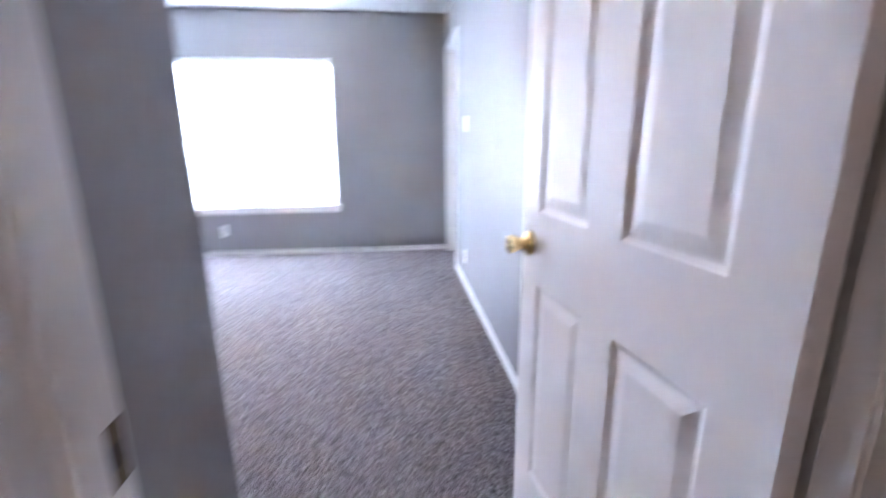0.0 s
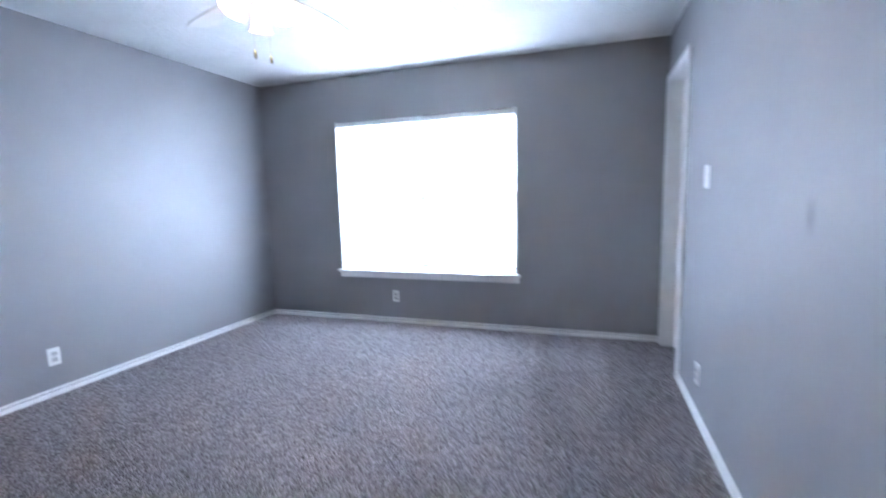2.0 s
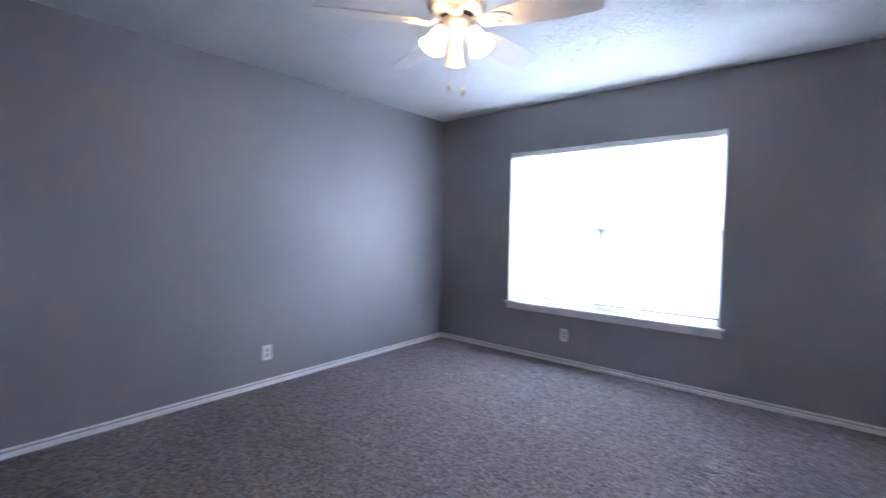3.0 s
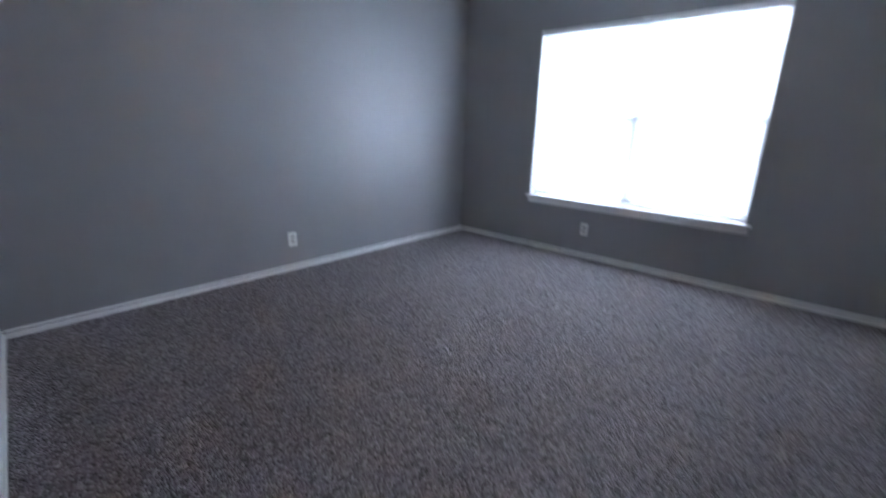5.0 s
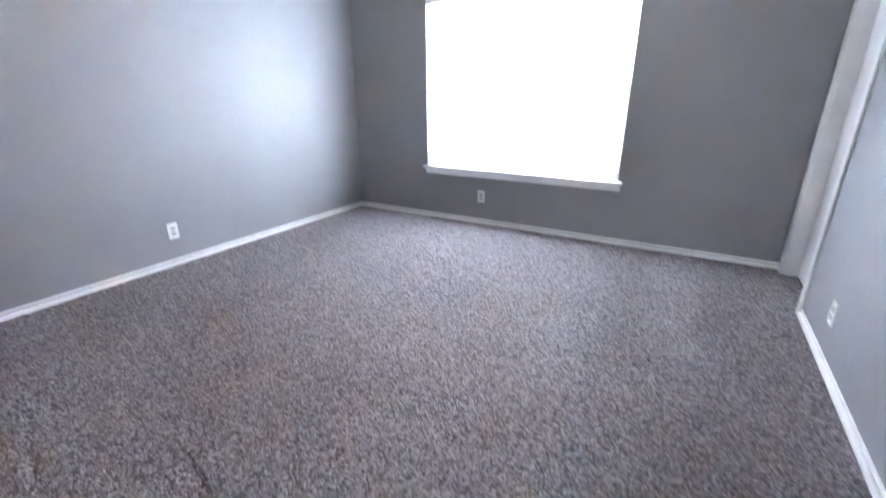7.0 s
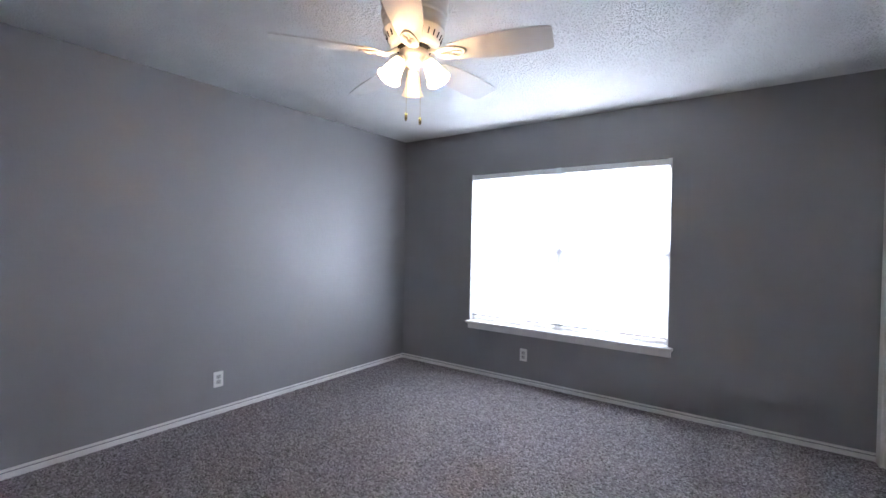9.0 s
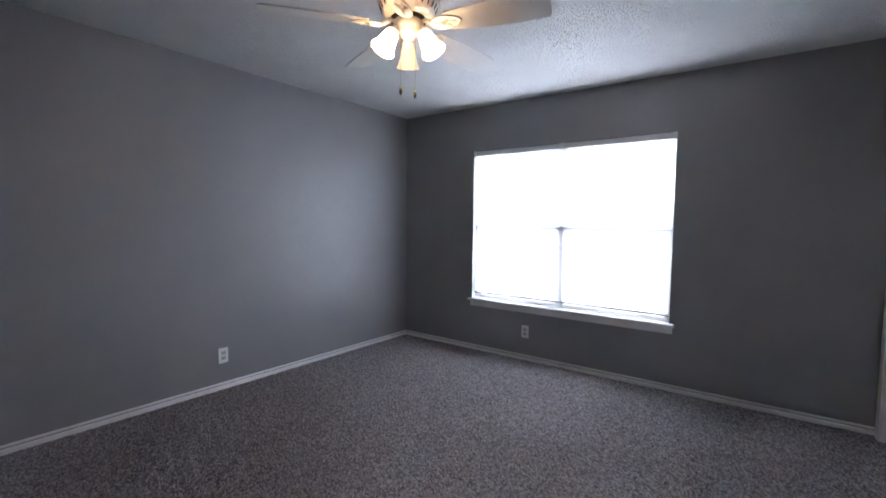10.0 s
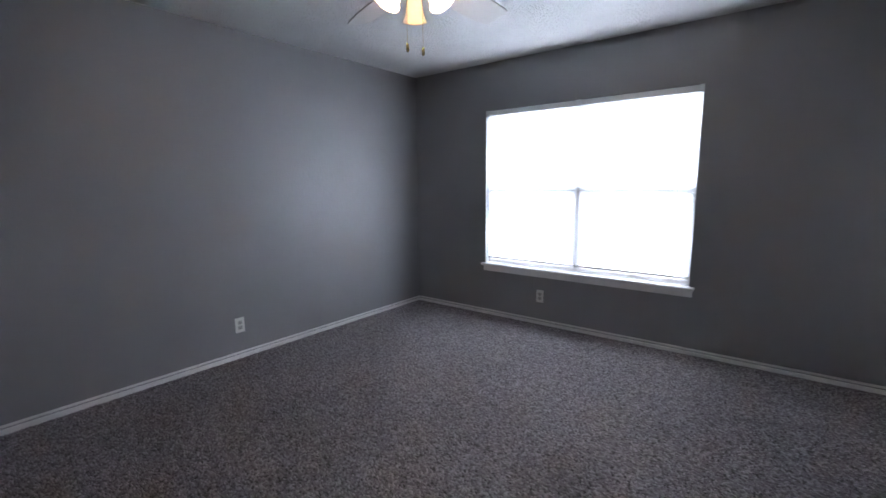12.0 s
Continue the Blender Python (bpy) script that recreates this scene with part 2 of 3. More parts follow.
# wall of the entry door
bm = bmesh.new()
box(bm, -1.4, DY0, 0, JL - 0.02, DY1, H)
box(bm, JR + 0.02, DY0, 0, 0.132, DY1, H)
box(bm, JL - 0.02, DY0, 2.07, JR + 0.02, DY1, H)
piece("wall_entry", bm, WALL_PAINT, "grey wall holding the entry doorway", "wall", kind="structure")

# hall behind the camera
bm = bmesh.new()
box(bm, -1.5, -1.6, 0, -1.4, DY0, H)
box(bm, 0.4, -1.6, 0, 0.5, DY0, H)
box(bm, -1.4, -1.6, 0, 0.4, -1.5, H)
box(bm, 0.132, DY0, 0, 0.4, DY1, H)
piece("wall_hall", bm, HALL_PAINT, "plain warm painted hall walls", "wall", kind="structure")

# closet beyond the side doorway
bm = bmesh.new()
box(bm, 0.9, 3.9, 0, 1.0, YB, H)
box(bm, 0.143, 3.8, 0, 1.0, 3.9, H)
piece("wall_closet", bm, WALL_PAINT, "plain walls behind the side doorway", "wall", kind="structure")

bm = bmesh.new()
box(bm, XS - 0.12, -1.6, -0.12, 1.0, YB + 0.14, 0)
piece("floor", bm, BACKING, "floor under grey carpet", "floor", kind="structure")


def popcorn_ceiling():
    """The slab and the sprayed crumbs under it, in one mesh."""
    rng = np.random.default_rng(3)
    x0, x1, y0, y1 = XS - 0.12, 1.0, -1.6, YB + 0.14
    slab = np.array([(x, y, z) for z in (H, H + 0.12) for x, y in ((x0, y0), (x1, y0), (x1, y1), (x0, y1))], dtype=np.float32)
    quads = [(0, 3, 2, 1), (4, 5, 6, 7), (0, 1, 5, 4), (1, 2, 6, 5), (2, 3, 7, 6), (3, 0, 4, 7)]
    step = 0.0108
    gx, gy = np.meshgrid(np.arange(XS, 0.0, step), np.arange(0.7, YB, step))
    x = gx.ravel() + rng.uniform(-0.5, 0.5, gx.size) * step
    y = gy.ravel() + rng.uniform(-0.5, 0.5, gy.size) * step
    keep = rng.uniform(0, 1, x.size) < 0.8
    x, y = x[keep], y[keep]
    n = x.size
    rad = rng.uniform(0.0032, 0.0082, n)
    deep = rad * rng.uniform(0.25, 0.52, n)
    ang = rng.uniform(0, 2 * np.pi, n)
    co = np.zeros((n, 5, 3), dtype=np.float32)
    for k in range(4):
        a = ang + k * np.pi / 2
        r = rad * rng.uniform(0.7, 1.2, n)
        co[:, k] = np.stack([x + r * np.cos(a), y + r * np.sin(a), np.full(n, H + 0.0004)], 1)
    co[:, 4] = np.stack([x + rad * rng.uniform(-0.4, 0.4, n), y + rad * rng.uniform(-0.4, 0.4, n), H - deep], 1)
    tris = np.array([[0, 4, 1], [1, 4, 2], [2, 4, 3], [3, 4, 0]])
    verts = np.concatenate([np.array(quads).reshape(-1), (tris[None] + 8 + 5 * np.arange(n)[:, None, None]).reshape(-1)])
    starts = np.concatenate([np.arange(0, 24, 4), 24 + np.arange(0, n * 12, 3)])
    me = bpy.data.meshes.new("ceiling")
    me.vertices.add(8 + n * 5)
    me.vertices.foreach_set("co", np.concatenate([slab.reshape(-1), co.reshape(-1)]))
    me.loops.add(verts.size)
    me.loops.foreach_set("vertex_index", verts.astype(np.int32))
    me.polygons.add(starts.size)
    me.polygons.foreach_set("loop_start", starts.astype(np.int32))
    me.update(calc_edges=True)
    me.materials.append(CEILING)
    return tagged(new("ceiling", me), "white popcorn-textured ceiling", "ceiling", kind="structure")


popcorn_ceiling()

# ---- baseboards ----
SHOE = [(0, 0), (0.015, 0), (0.015, 0.022), (0.012, 0.028), (0.005, 0.031), (0, 0.031)]
BEAD = [(0, 0.038), (0.004, 0.038), (0.0075, 0.041), (0.0075, 0.049), (0.005, 0.053), (0, 0.054)]


def baseboard(p0, p1, side):
    bm = bmesh.new()
    extrude_profile(bm, SHOE, p0, p1, side)
    extrude_profile(bm, BEAD, p0, p1, side)
    return piece("baseboard", bm, WHITE_TRIM, "low white two-strip baseboard along the carpet", "baseboard", kind="structure")


baseboard((XL + 0.0145, YB, 0), (-0.002, YB, 0), (0, -1, 0))
side = Vector((YB - BY, XS - XL, 0)).normalized()
baseboard((XS, BY + 0.014, 0), (XL, YB - 0.0005, 0), side)
baseboard((0, DY1 + 0.02, 0), (0, OY0 - 0.06, 0), (-1, 0, 0))
back = Vector((CX - XS, CY - BY, 0)).normalized()
baseboard((XS, BY, 0), (CX + 0.01, CY, 0), (-back.y, back.x, 0))
baseboard((CX, DY1 + 0.016, 0), (CX, CY + 0.01, 0), (1, 0, 0))

# ---- side doorway: jambs, casing, closed slab ----
bm = bmesh.new()
box(bm, -0.002, OY1, 0, 0.145, OY1 + 0.022, OZ + 0.02, 0.002)
box(bm, -0.002, OY0 - 0.02, 0, 0.145, OY0, OZ + 0.02, 0.002)
box(bm, -0.002, OY0, OZ, 0.145, OY1, OZ + 0.02, 0.002)
piece("trim", bm, WHITE_TRIM, "white painted jamb lining of the side doorway", "door frame", kind="structure")
bm = bmesh.new()
box(bm, -0.016, OY0 - 0.060, 0, -0.0025, OY0 - 0.004, OZ + 0.0035, 0.004)
box(bm, -0.016, OY0 - 0.060, OZ + 0.004, -0.0025, YB - 0.002, OZ + 0.060, 0.004)
box(bm, -0.016, OY1 + 0.004, 0, -0.0025, YB - 0.016, OZ + 0.0035, 0.004)
piece("trim", bm, WHITE_TRIM, "white casing round the side doorway", "door casing", kind="structure")
bm = bmesh.new()
box(bm, 0.083, OY0 + 0.003, 0.014, 0.118, OY1 - 0.003, OZ - 0.004, 0.002)
piece("door_1", bm, DOOR_PAINT, "closed white slab door of the side doorway", "door", kind="structure")

# ---- entry door frame ----
bm = bmesh.new()
for x0, x1 in ((JL - 0.019, JL), (JR, JR + 0.019)):
    box(bm, x0, DY0 - 0.003, 0, x1, DY1 + 0.003, 2.05, 0.002)
box(bm, JL, DY0 - 0.003, 2.05, JR, DY1 + 0.003, 2.069, 0.002)
piece("trim", bm, WHITE_TRIM, "white painted entry door jamb", "door frame", kind="structure")
bm = bmesh.new()
box(bm, JL, DY1 - 0.082, 0, JL + 0.011, DY1 - 0.038, 2.05, 0.003)
box(bm, JR - 0.011, DY1 - 0.082, 0, JR, DY1 - 0.038, 2.05, 0.003)
box(bm, JL + 0.011, DY1 - 0.082, 2.038, JR - 0.011, DY1 - 0.038, 2.05, 0.003)
piece("trim", bm, WHITE_TRIM, "white door stop strips of the entry frame", "door stop", kind="structure")
bm = bmesh.new()
for y0, y1 in ((DY0 - 0.017, DY0 - 0.0035), (DY1 + 0.0035, DY1 + 0.015)):
    box(bm, JL - 0.052, y0, 0, JL - 0.006, y1, 2.056, 0.004)
    box(bm, JR + 0.006, y0, 0, JR + 0.062, y1, 2.056, 0.004)
    box(bm, JL - 0.052, y0, 2.0565, JR + 0.062, y1, 2.112, 0.004)
piece("trim", bm, WHITE_TRIM, "white casing round the entry doorway", "door casing", kind="structure")

strike = tagged(new("strike_plate"), "aged brass strike plate on the door jamb", "strike plate")
strike.location = (JL + 0.001, DY1 - 0.020, 0.885)
bm = bmesh.new()
box(bm, -0.001, -0.018, -0.033, 0.0015, 0.018, 0.033, 0.001)
part("plate", bm, DULL_BRASS, strike)
bm = bmesh.new()
box(bm, 0.0016, -0.006, -0.012, 0.0022, 0.007, 0.012)
part("latch_hole", bm, SLOT, strike, "dark latch hole")

# ---- entry door: six raised panels, open against the passage wall ----
DW, DH, DT = 0.730, 2.03, 0.035
S_COLS = ((0.100, 0.316), (0.423, 0.636))
Z_ROWS = ((0.255, 0.812), (0.996, 1.600), (1.690, 1.915))


def door_leaf():
    """x runs from the hinge edge to the free edge, the faces lie at y = 0 and y = DT."""
    bm = bmesh.new()
    xs = [0.0, *[v for c in S_COLS for v in c], DW]
    zs = [0.0, *[v for r in Z_ROWS for v in r], DH]
    for i in range(len(xs) - 1):
        for k in range(len(zs) - 1):
            x0, x1, z0, z1 = xs[i], xs[i + 1], zs[k], zs[k + 1]
            for flip in (0, 1):
                def at(x, z, depth):
                    return bm.verts.new((x, depth if not flip else DT - depth, z))
                if i % 2 == 1 and k % 2 == 1:
                    loops = []
                    for inset, depth in ((0, 0), (0.003, 0.002), (0.011, 0.0062), (0.016, 0.0068), (0.021, 0.0062), (0.042, 0.0022), (0.046, 0.0020)):
                        loops.append([at(x0 + inset, z0 + inset, depth), at(x1 - inset, z0 + inset, depth),
                                      at(x1 - inset, z1 - inset, depth), at(x0 + inset, z1 - inset, depth)])
                    for a, b in zip(loops, loops[1:]):
                        for n in range(4):
                            bm.faces.new((a[n], a[(n + 1) % 4], b[(n + 1) % 4], b[n]))
                    bm.faces.new(loops[-1])
                else:
                    bm.faces.new((at(x0, z0, 0), at(x1, z0, 0), at(x1, z1, 0), at(x0, z1, 0)))
    for x in (0.0, DW):
        bm.faces.new([bm.verts.new(p) for p in ((x, 0, 0), (x, DT, 0), (x, DT, DH), (x, 0, DH))])
    for z in (0.0, DH):
        bm.faces.new([bm.verts.new(p) for p in ((0, 0, z), (DW, 0, z), (DW, DT, z), (0, DT, z))])
    bmesh.ops.remove_doubles(bm, verts=bm.verts, dist=1e-5)
    return bm


entry_door = tagged(new("door"), "open white six-panel door with a brass knob", "door")
entry_door.matrix_world = pose(-0.140, 0.630, 0.012, 0, 0, 96.8) @ Matrix.Diagonal((1, -1, 1, 1))
part("leaf", door_leaf(), DOOR_PAINT, entry_door)
KX, KZ = 0.684, 0.910
KNOB = [(0, -0.0590), (0.0155, -0.0590), (0.0185, -0.0600), (0.0205, -0.0600), (0.0232, -0.0575), (0.0240, -0.0540), (0.0232, -0.0480), (0.0200, -0.0400), (0.0168, -0.0330),
        (0.0150, -0.0280), (0.0145, -0.0240), (0.0165, -0.0225), (0.0165, -0.0200), (0.0150, -0.0190), (0.0150, -0.0160)]
ROSE = [(0.0150, -0.0165), (0.0190, -0.0160), (0.0215, -0.0140), (0.0222, -0.0115), (0.0250, -0.0105), (0.0290, -0.0085), (0.0312, -0.0050), (0.0318, 0.0), (0.0, 0.0)]
for sgn, face in ((1, 0.0), (-1, DT)):
    m = Matrix.Translation((KX, face, KZ)) @ pose(0, 0, 0, 90 * -sgn)
    rose = part("rosette", lathe(bmesh.new(), ROSE, 32, m), BRASS, entry_door, "polished brass rosette", smooth=True)
    part("knob", lathe(bmesh.new(), KNOB, 32, m), BRASS, rose, "round polished brass knob", smooth=True)
bm = bmesh.new()
box(bm, DW - 0.0005, DT / 2 - 0.0125, KZ - 0.028, DW + 0.0015, DT / 2 + 0.0125, KZ + 0.028, 0.0006)
box(bm, DW + 0.001, DT / 2 - 0.006, KZ - 0.007, DW + 0.009, DT / 2 + 0.006, KZ + 0.007, 0.002)
part("latch", bm, BRASS, entry_door, "brass latch plate")
for hz in (0.20, 1.78):
    bm = bmesh.new()
    lathe(bm, [(0, -0.046), (0.0055, -0.045), (0.0055, 0.045), (0, 0.046)], 12, Matrix.Translation((-0.006, DT + 0.004, hz)))
    box(bm, -0.002, 0.006, hz - 0.044, 0.0005, DT, hz + 0.044)
    part("hinge", bm, DULL_BRASS, entry_door, "aged brass hinge")

# ---- window: two double-hung units, stool and apron ----
window = tagged(new("window_1"), "white vinyl double window, blown out by daylight", "window", kind="structure")
bm = bmesh.new()
FY0, FY1 = YB + 0.054, YB + 0.112
XM = -2.088
box(bm, WX0, FY0, WZ0, WX0 + 0.028, FY1, WZ1, 0.003)
box(bm, WX1 - 0.028, FY0, WZ0, WX1, FY1, WZ1, 0.003)
box(bm, WX0 + 0.028, FY0, WZ1 - 0.030, WX1 - 0.028, FY1, WZ1, 0.003)
box(bm, WX0 + 0.028, FY0, WZ0, WX1 - 0.028, FY1, WZ0 + 0.010, 0.003)
box(bm, XM - 0.020, FY0 - 0.002, WZ0 + 0.010, XM + 0.020, FY1, WZ1 - 0.030, 0.003)
part("window_frame", bm, VINYL, window)
for x0, x1 in ((WX0 + 0.028, XM - 0.020), (XM + 0.020, WX1 - 0.028)):
    for z0, z1, y in ((WZ0 + 0.010, 1.278, FY0 + 0.001), (1.226, WZ1 - 0.030, FY0 + 0.021)):
        bm = bmesh.new()
        box(bm, x0, y, z0, x0 + 0.016, y + 0.018, z1, 0.002)
        box(bm, x1 - 0.016, y, z0, x1, y + 0.018, z1, 0.002)
        box(bm, x0 + 0.016, y, z0, x1 - 0.016, y + 0.018, z0 + 0.030, 0.002)
        box(bm, x0 + 0.016, y, z1 - 0.052, x1 - 0.016, y + 0.018, z1, 0.002)
        sash = part("sash", bm, VINYL, window)
        bm = bmesh.new()
        box(bm, x0 + 0.012, y + 0.007, z0 + 0.019, x1 - 0.012, y + 0.010, z1 - 0.047)
        pane = part("pane", bm, GLASS, sash, "clear glass pane")
        pane.visible_shadow = False

bm = bmesh.new()
box(bm, WX0 - 0.028, YB - 0.045, WZ0 - 0.024, WX1 + 0.035, YB + 0.054, WZ0, 0.006, 3)
part("window_sill", bm, WHITE_TRIM, window, "white painted window stool")
bm = bmesh.new()
box(bm, WX0 - 0.012, YB - 0.016, WZ0 - 0.078, WX1 + 0.022, YB - 0.0005, WZ0 - 0.0245, 0.004)
part("apron", bm, WHITE_TRIM, window, "white apron board")

# white liners added: the brightness of the lit drywall returns put into colour
for x0, x1 in ((WX0, WX0 + 0.006), (WX1 - 0.006, WX1)):
    bm = bmesh.new()
    box(bm, x0, YB - 0.002, WZ0 + 0.0005, x1, FY0 - 0.0005, WZ1, 0.0015)
    part("jamb_liner", bm, VINYL, window, "white side lining standing in for the lit wall return")

# ---- mini blinds ----
SLAT_N, SLAT_PITCH, SLAT_W, SLAT_TILT = 63, 0.0216, 0.025, -84


def slat_mesh(length):
    bm = bmesh.new()
    rows = []
    for k in range(5):
        u = -0.5 + k / 4
        y, z = u * SLAT_W, 0.0022 * (1 - 4 * u * u)
        rows.append([[bm.verts.new((x, y, z + d)) for x in (-length / 2, length / 2)] for d in (0, -0.0005)])
    for a, b in zip(rows, rows[1:]):
        bm.faces.new((a[0][0], a[0][1], b[0][1], b[0][0]))
        bm.faces.new((a[1][0], b[1][0], b[1][1], a[1][1]))
    for r in (rows[0], rows[-1]):
        bm.faces.new((r[0][0], r[0][1], r[1][1], r[1][0]))
    return finish(bm, "slat", SLAT, True)


def blind(x0, x1, wand_x):
    root = tagged(new("mini_blind"), "lowered white mini blind glowing with daylight", "window blind", "blinds in the window")
    root.location = ((x0 + x1) / 2, YB + 0.034, WZ1)
    half = (x1 - x0) / 2
    bm = bmesh.new()
    box(bm, -half, -0.019, -0.042, half, 0.013, -0.009, 0.002)
    box(bm, -half, -0.0315, -0.050, half, -0.0195, -0.004, 0.0010)
    head = part("headrail", bm, VINYL, root, "white metal headrail")
    for bx in (-half + 0.009, half - 0.009):
        bm = bmesh.new()
        box(bm, bx - 0.013, -0.0370, -0.056, bx + 0.013, -0.0316, -0.0005, 0.0015)
        part("bracket", bm, SLAT, head, "white plastic end bracket")
    zb = WZ0 + 0.056 - WZ1
    # white rail given pale grey: its backlit shade is put into the colour
    bm = bmesh.new()
    box(bm, -half + 0.004, -0.008, zb - 0.010, half - 0.004, 0.016, zb + 0.010, 0.004)
    part("bottom_rail", bm, RECEPTACLE, root, "white bottom rail, greyed to its backlit look")
    me = slat_mesh(2 * half - 0.008)
    for k in range(SLAT_N):
        ob = new("slat", me)
        ob.parent = root
        ob.matrix_basis = pose(0, 0.007, -0.050 - k * SLAT_PITCH, SLAT_TILT + random.uniform(-1.5, 1.5), random.uniform(-0.12, 0.12), 0)
    for lx in (-half * 0.72, half * 0.72):
        for ly in (0.0055, 0.0145):
            bm = bmesh.new()
            box(bm, lx - 0.0008, ly - 0.0005, zb, lx + 0.0008, ly + 0.0005, -0.036)
            part("ladder_cord", bm, VINYL, root)
    bm = bmesh.new()
    tube(bm, [(wand_x, -0.020, -0.044), (wand_x, -0.010, -0.2), (wand_x, -0.006, -0.43)], 0.0035, 6)
    wand = part("tilt_wand", bm, PLATE, root, "clear plastic tilt wand", smooth=True)
    bm = bmesh.new()
    lathe(bm, [(0, -0.012), (0.006, -0.010), (0.006, 0.010), (0, 0.013)], 10, Matrix.Translation((wand_x, -0.006, -0.438)))
    part("wand_tip", bm, PLATE, wand, smooth=True)
    return root


blind(WX0 + 0.009, XM - 0.0025, -0.38)
blind(XM + 0.0025, WX1 - 0.009, -0.40)


# ---- outlets and switch ----
def wall_plate(name, label, category, m, switch=False):
    """x across, z up, y out of the wall."""
    root = tagged(new(name), label, category)
    root.matrix_world = m
    bm = bmesh.new()
    box(bm, -0.036, 0, -0.0585, 0.036, 0.006, 0.0585, 0.004, 3)
    part("plate", bm, PLATE, root)
    for s in (-1, 1):
        bm = bmesh.new()
        if switch:
            box(bm, -0.017, 0.0055, 0.018 * s - 0.015, 0.017, 0.0085, 0.018 * s + 0.015, 0.002)
            part("rocker", bm, PLATE, root, "white rocker")
        else:
            box(bm, -0.017, 0.0055, 0.0195 * s - 0.0145, 0.017, 0.0085, 0.0195 * s + 0.0145, 0.003)
            face = part("receptacle", bm, RECEPTACLE, root, "pale grey receptacle")
            bm = bmesh.new()
            for sx in (-0.0065, 0.0065):
                box(bm, sx - 0.0012, 0.0086, 0.0195 * s - 0.001, sx + 0.0012, 0.0090, 0.0195 * s + 0.008)
            lathe(bm, [(0, 0), (0.0028, 0), (0.0028, 0.0004), (0, 0.0004)], 10, Matrix.Translation((0, 0.0086, 0.0195 * s - 0.007)) @ pose(0, 0, 0, -90))
            part("slot", bm, SLOT, face, "dark plug slots")
    for z in ((0.048, -0.048) if switch else (0.0,)):
        bm = bmesh.new()
        lathe(bm, [(0, 0.0015), (0.003, 0.001), (0.0034, 0)], 12, Matrix.Translation((0, 0.006, z)) @ pose(0, 0, 0, -90))
        part("screw", bm, RECEPTACLE, root)
    return root


wall_plate("outlet", "white duplex outlet on the sheen-lit grey wall", "outlet", pose(XL + (XS - XL) * (YB - 2.92) / (YB - BY), 2.92, 0.263, 0, 0, -91.1))
wall_plate("outlet", "white duplex outlet below the window", "outlet", pose(-2.394, YB, 0.274, 0, 0, 180))
wall_plate("outlet", "white duplex outlet beside the side doorway", "outlet", pose(0, 3.721, 0.248, 0, 0, 90))
wall_plate("light_switch", "white switch plate beside the side doorway", "light switch", pose(0, 3.711, 1.318, 0, 0, 90), True)

# ---- ceiling fan ----
FX, FY, FZ = -1.979, 2.806, 2.166
fan = tagged(new("ceiling_fan"), "white five-blade ceiling fan with three glass shades", "ceiling fan")
fan.location = (FX, FY, H)
BZ = FZ - H
HOUSING = [(0.0, 0.0), (0.150, 0.0), (0.157, -0.006), (0.157, -0.022), (0.152, -0.026), (0.150, -0.070), (0.154, -0.073), (0.154, -0.083), (0.147, -0.087), (0.145, -0.098), (0.148, -0.101),
           (0.148, -0.108), (0.142, -0.112), (0.138, -0.150), (0.142, -0.153), (0.142, -0.162), (0.136, -0.166), (0.114, -0.214), (0.095, -0.228), (0.0, -0.228)]
housing = part("motor_housing", lathe(bmesh.new(), HOUSING, 64), FAN_WHITE, fan, "white banded motor housing", smooth=True)
for k in range(26):
    a = 2 * math.pi * k / 26
    bm = bmesh.new()
    box(bm, -0.0026, -0.0015, -0.013, 0.0026, 0.0025, 0.013)
    bmesh.ops.transform(bm, verts=bm.verts, matrix=pose(0, 0, 0, 0, 0, math.degrees(a)) @ Matrix.Translation((0, 0.1250, -0.190)) @ pose(0, 0, 0, 65 - 90))
    part("vent_slot", bm, SLOT, housing)
part("flywheel", lathe(bmesh.new(), [(0, -0.228), (0.078, -0.228), (0.080, -0.231), (0.080, -0.241), (0, -0.241)], 40), RUBBER, fan, "dark flywheel ring", smooth=False)
SWITCH = [(0, -0.241), (0.064, -0.241), (0.069, -0.245), (0.069, -0.268), (0.063, -0.277), (0.050, -0.283), (0.050, -0.292), (0.040, -0.301), (0.026, -0.306), (0.024, -0.316), (0.012, -0.323), (0, -0.324)]
part("switch_housing", lathe(bmesh.new(), SWITCH, 40), FAN_WHITE, fan, "white switch cup", smooth=True)


def blade_mesh():
    """A blade along +x with rounded ends, wider towards the tip."""
    bm = bmesh.new()
    outline = []
    r0, r1 = 0.180, 0.628
    for k in range(15):
        t = k / 14
        w = 0.040 + 0.038 * math.sin(math.pi * (0.08 + 0.62 * t))
        outline.append((r0 + (r1 - 0.022 - r0) * t, w))
    tip = [(r1 - 0.022 + 0.022 * math.sin(a), outline[-1][1] - 0.022 + 0.022 * math.cos(a)) for a in (0.4, 0.8, 1.2, 1.57)]
    pts = [(r0 - 0.006, 0.030)] + outline + tip
    ring = pts + [(x, -y) for x, y in reversed(pts)]
    upper = [bm.verts.new((x, y, 0.003)) for x, y in ring]
    lower = [bm.verts.new((x, y, -0.003)) for x, y in ring]
    bm.faces.new(upper)
    bm.faces.new(list(reversed(lower)))
    for i in range(len(ring)):
        j = (i + 1) % len(ring)
        bm.faces.new((upper[i], lower[i], lower[j], upper[j]))
    bmesh.ops.triangulate(bm, faces=[f for f in bm.faces if len(f.verts) > 4])
    return finish(bm, "blade", BLADE_WHITE)


